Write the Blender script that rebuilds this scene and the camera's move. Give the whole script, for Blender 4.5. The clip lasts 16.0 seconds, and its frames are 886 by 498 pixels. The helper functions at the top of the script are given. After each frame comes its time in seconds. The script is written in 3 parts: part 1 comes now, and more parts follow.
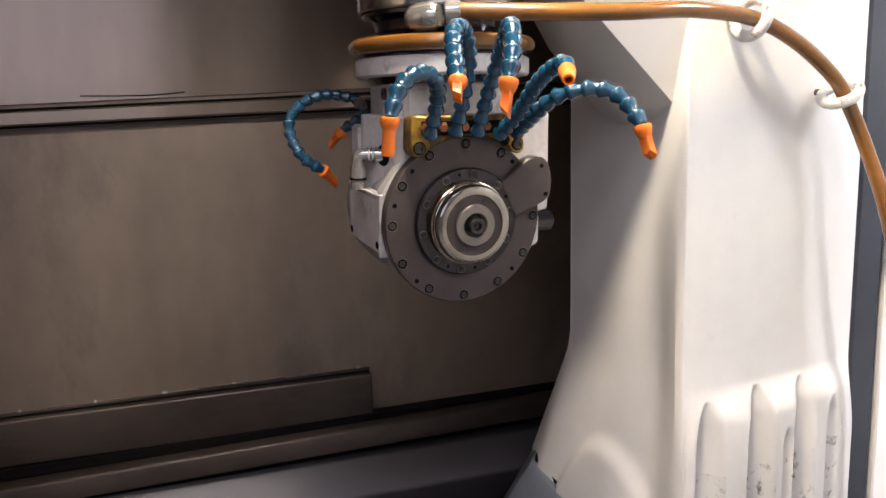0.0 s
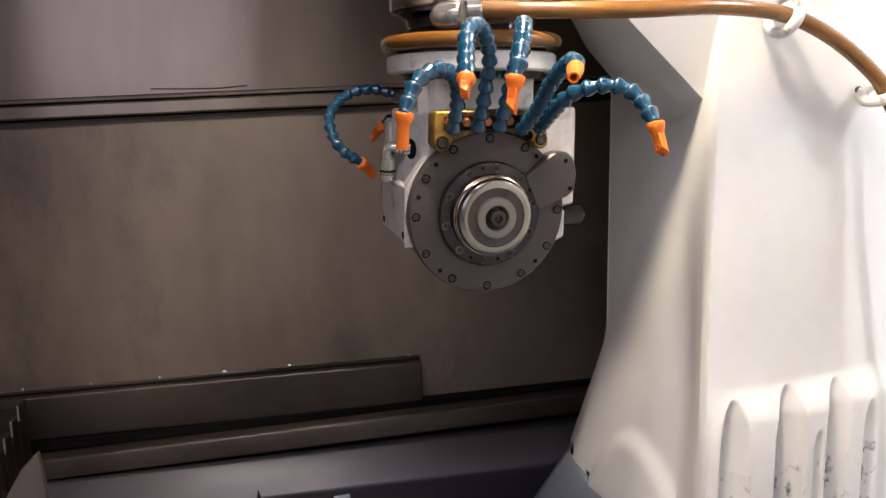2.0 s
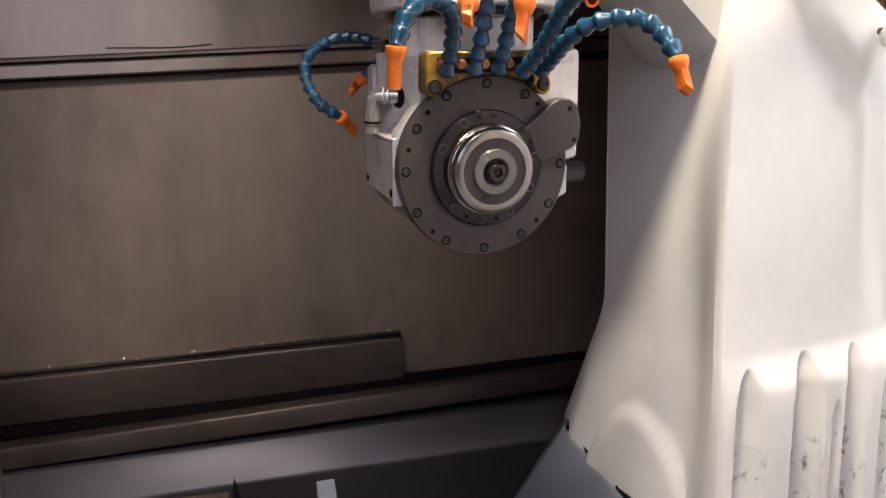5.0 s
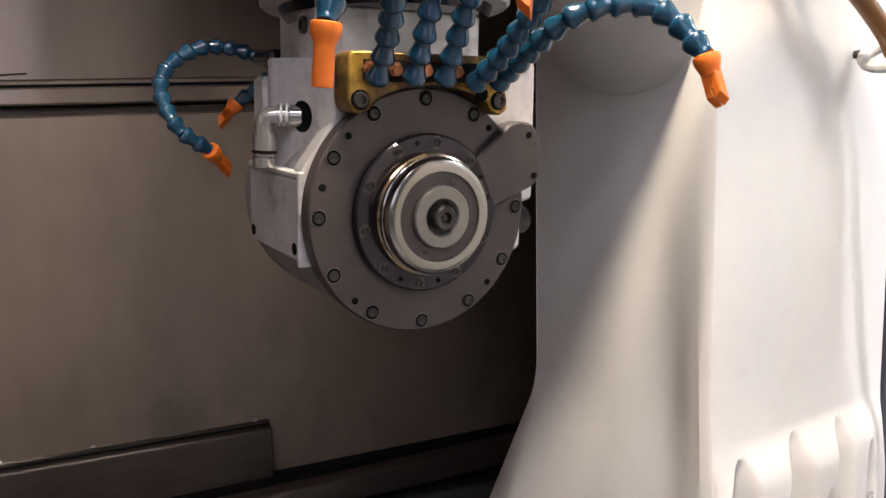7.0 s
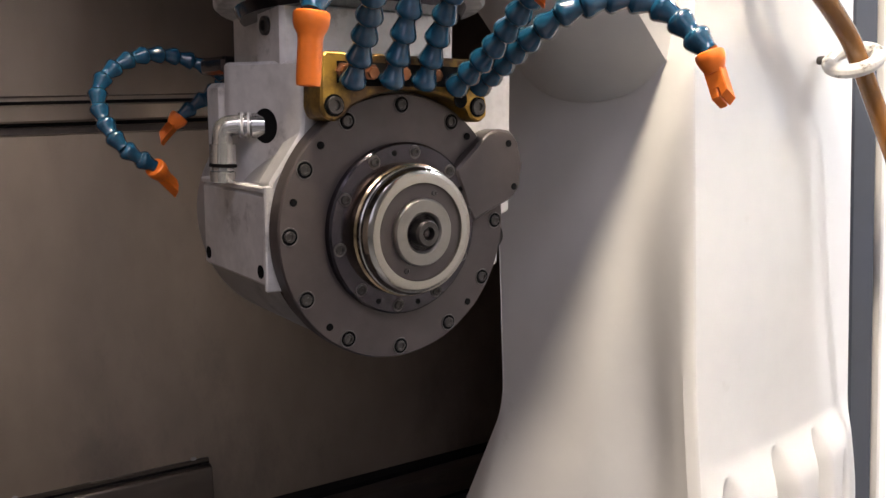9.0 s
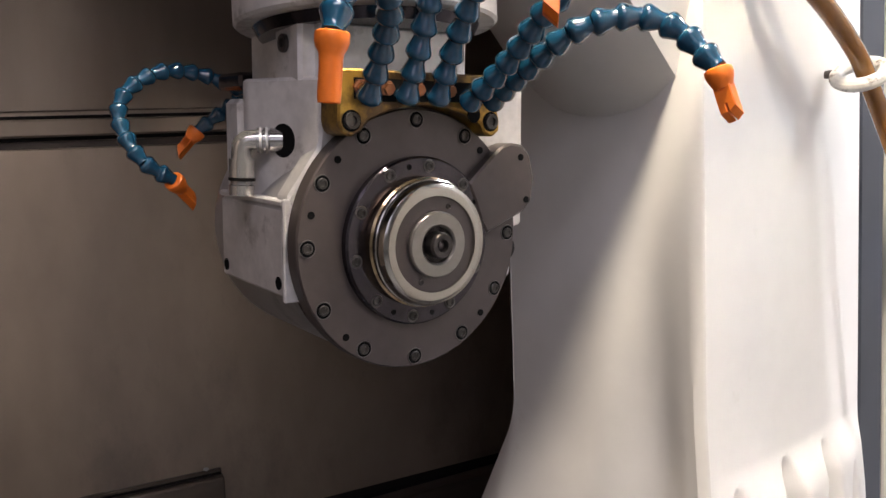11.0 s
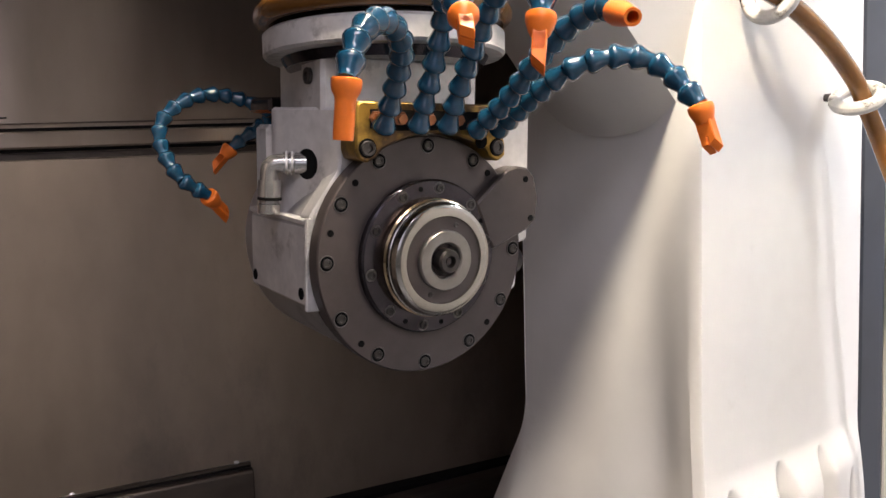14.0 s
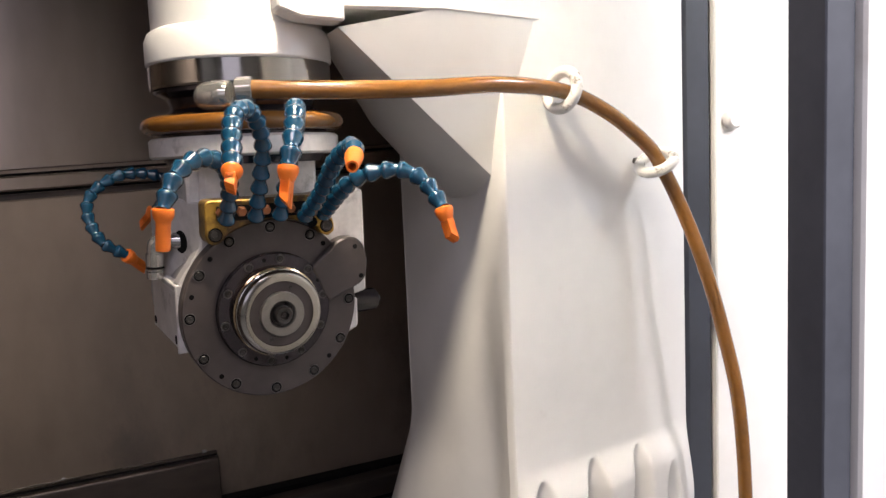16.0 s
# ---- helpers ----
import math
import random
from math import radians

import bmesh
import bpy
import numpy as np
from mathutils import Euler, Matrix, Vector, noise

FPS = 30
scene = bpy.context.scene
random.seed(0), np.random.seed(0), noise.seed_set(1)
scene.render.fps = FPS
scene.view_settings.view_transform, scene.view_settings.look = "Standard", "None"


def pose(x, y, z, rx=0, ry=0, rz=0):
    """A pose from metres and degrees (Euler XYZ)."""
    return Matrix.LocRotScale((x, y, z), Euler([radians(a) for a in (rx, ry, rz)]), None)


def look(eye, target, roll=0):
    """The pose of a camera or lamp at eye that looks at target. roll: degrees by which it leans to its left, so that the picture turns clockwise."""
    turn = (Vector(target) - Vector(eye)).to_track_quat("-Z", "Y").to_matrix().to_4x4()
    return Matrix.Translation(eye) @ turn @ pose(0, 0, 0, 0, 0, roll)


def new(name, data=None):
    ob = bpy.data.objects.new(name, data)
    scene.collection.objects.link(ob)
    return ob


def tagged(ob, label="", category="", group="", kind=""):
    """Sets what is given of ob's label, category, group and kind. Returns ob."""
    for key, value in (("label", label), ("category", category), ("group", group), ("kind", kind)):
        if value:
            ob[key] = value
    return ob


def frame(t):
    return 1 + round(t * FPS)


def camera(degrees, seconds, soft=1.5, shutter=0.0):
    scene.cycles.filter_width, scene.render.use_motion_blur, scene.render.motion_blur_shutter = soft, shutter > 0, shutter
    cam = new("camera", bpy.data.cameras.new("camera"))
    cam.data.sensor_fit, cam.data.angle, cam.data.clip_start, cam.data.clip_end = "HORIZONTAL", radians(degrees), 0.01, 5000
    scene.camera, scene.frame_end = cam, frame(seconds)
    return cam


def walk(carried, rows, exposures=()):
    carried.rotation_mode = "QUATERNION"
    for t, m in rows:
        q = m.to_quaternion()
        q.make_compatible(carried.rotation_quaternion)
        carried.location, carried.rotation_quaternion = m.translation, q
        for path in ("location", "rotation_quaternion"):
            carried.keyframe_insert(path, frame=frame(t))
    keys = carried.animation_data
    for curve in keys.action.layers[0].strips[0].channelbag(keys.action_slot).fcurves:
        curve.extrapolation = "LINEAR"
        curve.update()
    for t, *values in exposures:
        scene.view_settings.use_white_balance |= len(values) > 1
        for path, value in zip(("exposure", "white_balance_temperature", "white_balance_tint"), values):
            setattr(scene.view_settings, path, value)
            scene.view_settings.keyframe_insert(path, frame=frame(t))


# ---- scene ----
cam = camera(56.5, 16.0)
PATH = [
    (0, (-0.004, 0.022, 1.496), (0.490, 1.932, 1.167), -1.34),
    (0.5, (-0.010, 0.021, 1.501), (0.478, 1.932, 1.166), -1.33),
    (1, (-0.014, 0.019, 1.504), (0.463, 1.932, 1.164), -1.24),
    (1.5, (0.019, -0.003, 1.494), (0.427, 1.927, 1.165), -1.11),
    (2, (0.078, -0.037, 1.498), (0.375, 1.911, 1.156), -0.95),
    (2.5, (0.107, -0.046, 1.484), (0.344, 1.911, 1.147), -0.94),
    (3, (0.122, -0.047, 1.485), (0.318, 1.911, 1.127), -0.92),
    (3.5, (0.127, -0.025, 1.481), (0.294, 1.932, 1.108), -1.08),
    (6, (0.025, 0.228, 1.419), (0.578, 2.111, 1.033), -0.95),
    (6.5, (0.040, 0.329, 1.406), (0.666, 2.204, 1.099), -0.78),
    (7, (0.034, 0.420, 1.397), (0.785, 2.257, 1.152), -0.95),
    (7.5, (0.030, 0.474, 1.397), (0.893, 2.264, 1.172), -1.29),
    (8, (0.031, 0.487, 1.389), (0.932, 2.261, 1.186), -1.28),
    (8.5, (0.018, 0.499, 1.389), (0.937, 2.264, 1.184), -1.82),
    (9, (0.008, 0.505, 1.386), (0.933, 2.267, 1.190), -1.95),
    (11.5, (-0.006, 0.489, 1.389), (0.898, 2.265, 1.225), -1.95),
    (12, (-0.009, 0.484, 1.391), (0.890, 2.263, 1.231), -1.90),
    (12.5, (-0.013, 0.480, 1.389), (0.884, 2.262, 1.244), -1.96),
    (13, (-0.012, 0.475, 1.393), (0.871, 2.264, 1.247), -2.05),
    (13.5, (-0.014, 0.451, 1.395), (0.848, 2.249, 1.250), -1.79),
    (14, (-0.014, 0.417, 1.410), (0.825, 2.224, 1.244), -1.53),
    (14.5, (-0.019, 0.365, 1.417), (0.808, 2.179, 1.268), -1.40),
    (15, (-0.009, 0.284, 1.442), (0.800, 2.107, 1.287), -1.26),
    (15.5, (0.029, 0.199, 1.484), (0.823, 2.026, 1.305), -1.57),
    (16, (0.133, 0.056, 1.534), (0.883, 1.897, 1.314), -2.51),
]
walk(cam, [(t, look(eye, target, roll)) for t, eye, target, roll in PATH], exposures=[(0, 0.0), (14.0, 0.0), (15.0, -0.04), (15.5, -0.09), (16.0, -0.3)])

# ---- light ----
world = bpy.data.worlds.new("world")
world.use_nodes = True
scene.world = world
world.node_tree.nodes["Background"].inputs[0].default_value = (0.9, 0.95, 1.0, 1)
world.node_tree.nodes["Background"].inputs[1].default_value = 0.02


def area_lamp(name, eye, target, sx, sy, watts, color=(1, 1, 1)):
    data = bpy.data.lights.new(name, "AREA")
    data.shape, data.size, data.size_y, data.energy, data.color = "RECTANGLE", sx, sy, watts, color
    ob = new(name, data)
    ob.matrix_world = look(eye, target)
    return ob


area_lamp("work_light", (0.34, 0.84, 2.42), (0.66, 1.30, 1.2), 0.26, 0.08, 13.6, (1.0, 0.865, 0.68)).data.spread = radians(112)
area_lamp("side_light", (1.74, 0.78, 2.35), (1.10, 1.30, 1.3), 0.18, 0.12, 10.5, (0.86, 0.92, 1.0))
# Added, unseen wash lamp that brightens the middle of the back wall.
wash = area_lamp("wall_wash_light", (-0.45, 1.35, 2.50), (-0.08, 2.37, 0.95), 0.4, 0.10, 1.35, (1.0, 0.92, 0.86))
wash.data.spread = radians(58)
# Unseen soft fill in place of the workshop's general light.
area_lamp("workshop_fill_light", (-0.3, -0.85, 3.42), (0.35, 1.1, 1.2), 1.8, 0.9, 60, (0.95, 0.88, 1.0))
area_lamp("workshop_window_light", (-1.66, -3.95, 2.50), (-1.5, 2.4, 2.35), 2.2, 2.0, 18, (0.80, 0.79, 1.0))
# Unseen fill added to whiten the front of the open door.
area_lamp("workshop_fill_light", (2.0, -0.9, 3.1), (1.2, 0.4, 1.4), 0.8, 0.8, 190, (1.0, 0.97, 1.0))

# ---- materials ----


def material(name, color, rough=0.5, metal=0.0, vary=0.15, scale=8.0, bump=0.0, bump_scale=60.0, stretch=(1, 1, 1), tint=None, stain=None, coat=0.0, detail=4.0, spec=0.5):
    """Principled surface with broad blotches, fine grain, optional stains and relief."""
    mat = bpy.data.materials.new(name)
    mat.use_nodes = True
    nt = mat.node_tree
    bsdf = nt.nodes["Principled BSDF"]
    coord = nt.nodes.new("ShaderNodeTexCoord")
    mapping = nt.nodes.new("ShaderNodeMapping")
    mapping.inputs["Scale"].default_value = stretch
    nt.links.new(coord.outputs["Object"], mapping.inputs[0])
    broad = nt.nodes.new("ShaderNodeTexNoise")
    broad.inputs["Scale"].default_value, broad.inputs["Detail"].default_value = scale, detail
    fine = nt.nodes.new("ShaderNodeTexNoise")
    fine.inputs["Scale"].default_value, fine.inputs["Detail"].default_value = scale * 9, 3
    for n in (broad, fine):
        nt.links.new(mapping.outputs[0], n.inputs["Vector"])
    both = nt.nodes.new("ShaderNodeMath")
    both.operation = "MULTIPLY_ADD"
    both.inputs[1].default_value = 0.35
    nt.links.new(fine.outputs[0], both.inputs[0])
    nt.links.new(broad.outputs[0], both.inputs[2])
    ramp = nt.nodes.new("ShaderNodeValToRGB")
    ramp.color_ramp.elements[0].position, ramp.color_ramp.elements[1].position = 0.45, 0.9
    dark = tint or tuple(c * (1 - vary) for c in color)
    light = tuple(min(1, c * (1 + vary)) for c in color)
    ramp.color_ramp.elements[0].color = (*dark, 1)
    ramp.color_ramp.elements[1].color = (*light, 1)
    nt.links.new(both.outputs[0], ramp.inputs[0])
    out = ramp.outputs[0]
    if stain:
        scolor, sscale, lo, hi = stain
        spots = nt.nodes.new("ShaderNodeTexNoise")
        spots.inputs["Scale"].default_value, spots.inputs["Detail"].default_value = sscale, 8
        spots.inputs["Roughness"].default_value = 0.7
        nt.links.new(mapping.outputs[0], spots.inputs["Vector"])
        mask = nt.nodes.new("ShaderNodeMapRange")
        mask.inputs[1].default_value, mask.inputs[2].default_value = lo, hi
        nt.links.new(spots.outputs[0], mask.inputs[0])
        mix = nt.nodes.new("ShaderNodeMix")
        mix.data_type = "RGBA"
        mix.inputs[7].default_value = (*scolor, 1)
        nt.links.new(mask.outputs[0], mix.inputs[0])
        nt.links.new(out, mix.inputs[6])
        out = mix.outputs[2]
    nt.links.new(out, bsdf.inputs["Base Color"])
    rr = nt.nodes.new("ShaderNodeMapRange")
    rr.inputs[1].default_value, rr.inputs[2].default_value = 0.35, 1.0
    rr.inputs[3].default_value, rr.inputs[4].default_value = max(0.03, rough - 0.1), min(1, rough + 0.12)
    nt.links.new(both.outputs[0], rr.inputs[0])
    nt.links.new(rr.outputs[0], bsdf.inputs["Roughness"])
    bsdf.inputs["Metallic"].default_value = metal
    bsdf.inputs["Specular IOR Level"].default_value = spec
    bsdf.inputs["Coat Weight"].default_value = coat
    bsdf.inputs["Coat Roughness"].default_value = 0.12
    if bump:
        grain = nt.nodes.new("ShaderNodeTexNoise")
        grain.inputs["Scale"].default_value, grain.inputs["Detail"].default_value = bump_scale, 3
        nt.links.new(mapping.outputs[0], grain.inputs["Vector"])
        b = nt.nodes.new("ShaderNodeBump")
        b.inputs["Strength"].default_value, b.inputs["Distance"].default_value = bump, 0.002
        nt.links.new(grain.outputs[0], b.inputs["Height"])
        nt.links.new(b.outputs[0], bsdf.inputs["Normal"])
    return mat


WALL = material("oily_sheet_steel", (0.305, 0.240, 0.190), 0.40, 0.6, 0.24, 1.7, 0.10, 24, (1, 1, 0.5), stain=((0.10, 0.085, 0.08), 2.2, 0.5, 0.8))
UPPER = material("smooth_sheet_steel", (0.30, 0.24, 0.195), 0.145, 0.6, 0.22, 2.0, 0.05, 14, (1, 1, 0.3))
WAY = material("dark_way_steel", (0.042, 0.031, 0.023), 0.4, 0.6, 0.3, 6)
# Wall steel again, darkened because less light reaches these parts.
LOWSTEEL = material("shade_dark_steel", (0.078, 0.060, 0.049), 0.40, 0.6, 0.35, 4.0, 0.12, 24, (0.4, 1, 1), stain=((0.045, 0.04, 0.038), 5.0, 0.5, 0.75))
TRAY = material("wet_tray_steel", (0.095, 0.089, 0.099), 0.385, 0.6, 0.08, 1.5, 0.04, 6)
SHEET = material("grey_sheet_steel", (0.105, 0.10, 0.105), 0.385, 0.55, 0.25, 3.0, 0.06, 40)
# Black of seals and rubber, also put where gaps and recesses lie in shade.
BLACK = material("black_seal_gap_shade", (0.006, 0.005, 0.005), 0.9, 0, 0.3, 20, spec=0.1)
RUBBER = material("blue_grey_seal", (0.034, 0.038, 0.050), 0.42, 0, 0.2, 6)
PLINTH = material("blue_grey_paint", (0.16, 0.18, 0.22), 0.385, 0.1, 0.15, 5, 0.05, 60)
WHITE = material("white_machine_paint", (0.74, 0.72, 0.70), 0.385, 0, 0.06, 2.5, 0.35, 11, stain=((0.50, 0.46, 0.41), 4.0, 0.60, 0.85))
FLUTE = material("grimy_white_paint", (0.70, 0.685, 0.67), 0.385, 0, 0.10, 10, 0.35, 11, (1, 1, 0.55), stain=((0.10, 0.10, 0.105), 60.0, 0.55, 0.68))
# Silver casting again, darkened for sides that get little light.
CASTD = material("darkened_casting", (0.36, 0.345, 0.34), 0.385, 0.4, 0.25, 10, 0.2, 70, stain=((0.10, 0.09, 0.085), 12.0, 0.52, 0.74))
CAST = material("silver_painted_casting", (0.64, 0.615, 0.60), 0.385, 0.35, 0.22, 11, 0.25, 70, stain=((0.15, 0.13, 0.12), 16.0, 0.55, 0.74))
# Paler than the plate: the highlight on bevelled hole rims is in the colour.
RIM = material("rim_highlight_steel", (0.15, 0.135, 0.13), 0.385, 0.7, 0.2, 30)
PLATE = material("dark_grey_plate", (0.076, 0.062, 0.059), 0.40, 0.4, 0.18, 8, 0.08, 120)
DARKSTEEL = material("blackened_steel", (0.055, 0.048, 0.055), 0.15, 0.85, 0.3, 12)
STEEL = material("ground_steel", (0.41, 0.38, 0.345), 0.145, 1.0, 0.06, 10)
WORN = material("worn_taper_steel", (0.27, 0.25, 0.23), 0.385, 0.9, 0.15, 14)
BRONZE = material("heat_tinted_steel", (0.50, 0.37, 0.22), 0.15, 1.0, 0.25, 18)
CHROME = material("nickel_fitting", (0.43, 0.41, 0.39), 0.15, 0.75, 0.12, 25)
BOLT = material("black_screw", (0.075, 0.068, 0.065), 0.385, 0.85, 0.3, 40)
# Flat discs and slabs wear this black as the shade inside holes.
HOLE = material("hole_shade_black", (0.006, 0.006, 0.006), 0.95, 0, 0.2, 20, spec=0.1)
# The brown blotches hold stains and the hoses' shade on the manifold.
GOLD = material("gold_anodised", (0.44, 0.265, 0.05), 0.385, 0.75, 0.25, 10, 0.05, 80, stain=((0.10, 0.060, 0.030), 14.0, 0.40, 0.56))
BRASS = material("copper_fitting", (0.40, 0.17, 0.085), 0.385, 0.9, 0.2, 30)
BLUE = material("blue_hose_plastic", (0.008, 0.057, 0.112), 0.15, 0, 0.25, 30, 0.03, 90, coat=0.8)
ORANGE = material("orange_nozzle_plastic", (0.90, 0.20, 0.02), 0.385, 0, 0.12, 25, 0.03, 90)
AMBER = material("amber_hose", (0.205, 0.086, 0.018), 0.15, 0, 0.25, 9, coat=0.3)
COIL = material("brown_hose", (0.15, 0.062, 0.012), 0.15, 0, 0.2, 12, coat=0.4)
EDGE = material("dark_edge_rubber", (0.075, 0.078, 0.095), 0.6, 0, 0.2, 10, spec=0.3)
BEIGE = material("beige_plastic", (0.125, 0.107, 0.09), 0.4, 0, 0.15, 12)
RINGW = material("worn_white_ring", (0.72, 0.70, 0.66), 0.4, 0.1, 0.12, 30, stain=((0.15, 0.12, 0.09), 34.0, 0.52, 0.62))
SMOKE = material("smoked_plastic", (0.016, 0.014, 0.017), 0.15, 0, 0.3, 12)
CONCRETE = material("workshop_floor", (0.22, 0.22, 0.21), 0.6, 0, 0.15, 2)
SHOP = material("workshop_wall", (0.55, 0.55, 0.53), 0.8, 0, 0.06, 1.5)

# ---- mesh helpers ----


def finish(name, bm, mat, smooth=True, angle=26):
    bmesh.ops.recalc_face_normals(bm, faces=bm.faces)
    if smooth:
        lim = radians(angle)
        for f in bm.faces:
            f.smooth = True
        for e in bm.edges:
            e.smooth = len(e.link_faces) == 2 and e.calc_face_angle(0) < lim
    me = bpy.data.meshes.new(name)
    bm.to_mesh(me)
    bm.free()
    me.materials.append(mat)
    return me


def part(name, bm, mat, parent=None, label="", m=None, smooth=True):
    ob = new(name, finish(name, bm, mat, smooth) if isinstance(bm, bmesh.types.BMesh) else bm)
    if parent:
        ob.parent = parent
    ob.matrix_local = m or Matrix()
    return tagged(ob, label)


def thing(name, label, category, group="", kind="", m=None):
    ob = new(name)
    ob.empty_display_size = 0.05
    if m:
        ob.matrix_world = m
    return tagged(ob, label, category, group, kind)


def box(x0, x1, y0, y1, z0, z1, bevel=0.0, bm=None, seg=1):
    own = bmesh.new()
    bmesh.ops.create_cube(own, size=1, matrix=Matrix.Translation(((x0 + x1) / 2, (y0 + y1) / 2, (z0 + z1) / 2)) @ Matrix.Diagonal((x1 - x0, y1 - y0, z1 - z0, 1)))
    if bevel:
        bmesh.ops.bevel(own, geom=own.edges[:], offset=bevel, segments=seg, affect="EDGES", profile=0.5)
    return merge(bm, own)


def merge(bm, own, m=None):
    if m:
        bmesh.ops.transform(own, matrix=m, verts=own.verts)
    if bm is None:
        return own
    me = bpy.data.meshes.new("tmp")
    own.to_mesh(me)
    own.free()
    bm.from_mesh(me)
    bpy.data.meshes.remove(me)
    return bm


def prism(poly, y0, y1, bevel=0.0, axis="y", seg=1):
    """Polygon in x-z (axis y), y-z (axis x) or x-y (axis z), pushed from y0 to y1."""
    bm = bmesh.new()
    put = {"y": lambda a, b, d: (a, d, b), "x": lambda a, b, d: (d, a, b), "z": lambda a, b, d: (a, b, d)}[axis]
    lo = [bm.verts.new(put(a, b, y0)) for a, b in poly]
    hi = [bm.verts.new(put(a, b, y1)) for a, b in poly]
    bm.faces.new(lo)
    bm.faces.new(hi[::-1])
    for i in range(len(poly)):
        j = (i + 1) % len(poly)
        bm.faces.new((lo[j], lo[i], hi[i], hi[j]))
    bmesh.ops.recalc_face_normals(bm, faces=bm.faces)
    if bevel:
        bmesh.ops.bevel(bm, geom=bm.edges[:], offset=bevel, segments=seg, affect="EDGES", profile=0.5)
    return bm


def lathe(profile, seg=48, m=None):
    """Turns (radius, height) pairs round z; a radius of 0 closes the end."""
    bm = bmesh.new()
    rings = []
    for r, z in profile:
        if r <= 1e-6:
            rings.append([bm.verts.new((0, 0, z))])
        else:
            rings.append([bm.verts.new((r * math.cos(2 * math.pi * i / seg), r * math.sin(2 * math.pi * i / seg), z)) for i in range(seg)])
    for a, b in zip(rings, rings[1:]):
        for i in range(seg):
            j = (i + 1) % seg
            q = [a[i % len(a)], a[j % len(a)], b[j % len(b)], b[i % len(b)]]
            q = list(dict.fromkeys(q))
            if len(q) > 2:
                bm.faces.new(q)
    if m:
        bmesh.ops.transform(bm, matrix=m, verts=bm.verts)
    return bm


def spline(pts, step):
    """Smooth curve through pts, resampled at even steps."""
    p = [Vector(q) for q in pts]
    p = [2 * p[0] - p[1], *p, 2 * p[-1] - p[-2]]
    fine = []
    for i in range(1, len(p) - 2):
        for k in range(24):
            t = k / 24
            a, b, c, d = p[i - 1 : i + 3]
            fine.append(0.5 * (2 * b + (c - a) * t + (2 * a - 5 * b + 4 * c - d) * t * t + (3 * b - a - 3 * c + d) * t**3))
    fine.append(p[-2])
    total = sum((b - a).length for a, b in zip(fine, fine[1:]))
    n = max(2, round(total / step))
    out, run, want = [fine[0]], 0.0, total / n
    for a, b in zip(fine, fine[1:]):
        d = (b - a).length
        while run + d >= want - 1e-9 and len(out) < n:
            out.append(a.lerp(b, (want - run) / d))
            want += total / n
        run += d
    out.append(fine[-1])
    return out


def tube(pts, r, seg=16, step=0.012, bm=None):
    path = spline(pts, step)
    bm = bm or bmesh.new()
    up, prev = Vector((0.13, 0.21, 0.97)), None
    rings = []
    for i, q in enumerate(path):
        d = (path[min(i + 1, len(path) - 1)] - path[max(i - 1, 0)]).normalized()
        side = (prev - d * prev.dot(d)).normalized() if prev else d.cross(up).normalized()
        prev = side
        other = d.cross(side)
        rings.append([bm.verts.new(q + r * (math.cos(2 * math.pi * k / seg) * side + math.sin(2 * math.pi * k / seg) * other)) for k in range(seg)])
    for a, b in zip(rings, rings[1:]):
        for k in range(seg):
            bm.faces.new((a[k], a[(k + 1) % seg], b[(k + 1) % seg], b[k]))
    bm.faces.new(rings[0][::-1])
    bm.faces.new(rings[-1])
    return bm


def along(a, b):
    """Pose at a with z towards b."""
    return Matrix.Translation(a) @ (Vector(b) - Vector(a)).to_track_quat("Z", "Y").to_matrix().to_4x4()


def screw_mesh(r, h, name="screw"):
    bm = lathe([(r, 0), (r, h - 0.0006), (r - 0.0006, h), (r * 0.56, h), (r * 0.52, h * 0.3), (0, h * 0.3)], 18)
    return finish(name, bm, BOLT)


# ---- large structure ----
WY, RISE = 2.37, 0.03


def leaning(bm, rise=RISE):
    """The sheet joints of the back wall rise a little to one side."""
    for v in bm.verts:
        v.co.z += rise * v.co.x
    return bm


wall = tagged(part("wall_back", box(-1.7, 2.1, WY, WY + 0.06, 0.0, 2.6), WALL), "dark brownish steel back wall with oily film", "wall", kind="structure")
part("upper_panel", leaning(box(-1.69, 2.09, WY - 0.008, WY + 0.01, 1.552, 2.50, 0.002)), UPPER, wall)
part("middle_panel", leaning(box(-1.69, 2.09, WY - 0.006, WY + 0.01, 0.60, 1.477, 0.003)), WALL, wall)
# Dark strip; the shade under the rail is put into its colour.
part("rail_shade_band", leaning(box(-1.69, 2.09, WY - 0.003, WY + 0.01, 1.478, 1.492)), LOWSTEEL, wall, "dark strip painted for the shade under the rail")
rail = tagged(part("trim", leaning(box(-1.69, 2.09, WY - 0.022, WY + 0.002, 1.500, 1.536, 0.004)), UPPER), "long dull steel joint strip along the back wall", "trim", kind="structure")
part("sealant", leaning(box(-1.69, 2.09, WY - 0.012, WY, 1.5365, 1.5435)), BLACK, rail, "black sealant bead")
part("sealant", leaning(box(-1.69, 2.09, WY - 0.014, WY, 1.4930, 1.4995)), BLACK, rail)
part("weld_bead", tube([(-0.36, WY - 0.010, 1.557), (-0.2, WY - 0.010, 1.556), (-0.1, WY - 0.011, 1.563)], 0.0016, 8), BLACK, rail)
ledge = tagged(part("ledge_cover", leaning(prism([(WY - 0.005, 0.731), (WY - 0.032, 0.729), (WY - 0.036, 0.723), (WY - 0.038, 0.604), (WY - 0.005, 0.604)], -1.69, 0.368, 0.002, "x")), LOWSTEEL), "sloping dark steel ledge cover on the wall", "ledge", kind="structure")
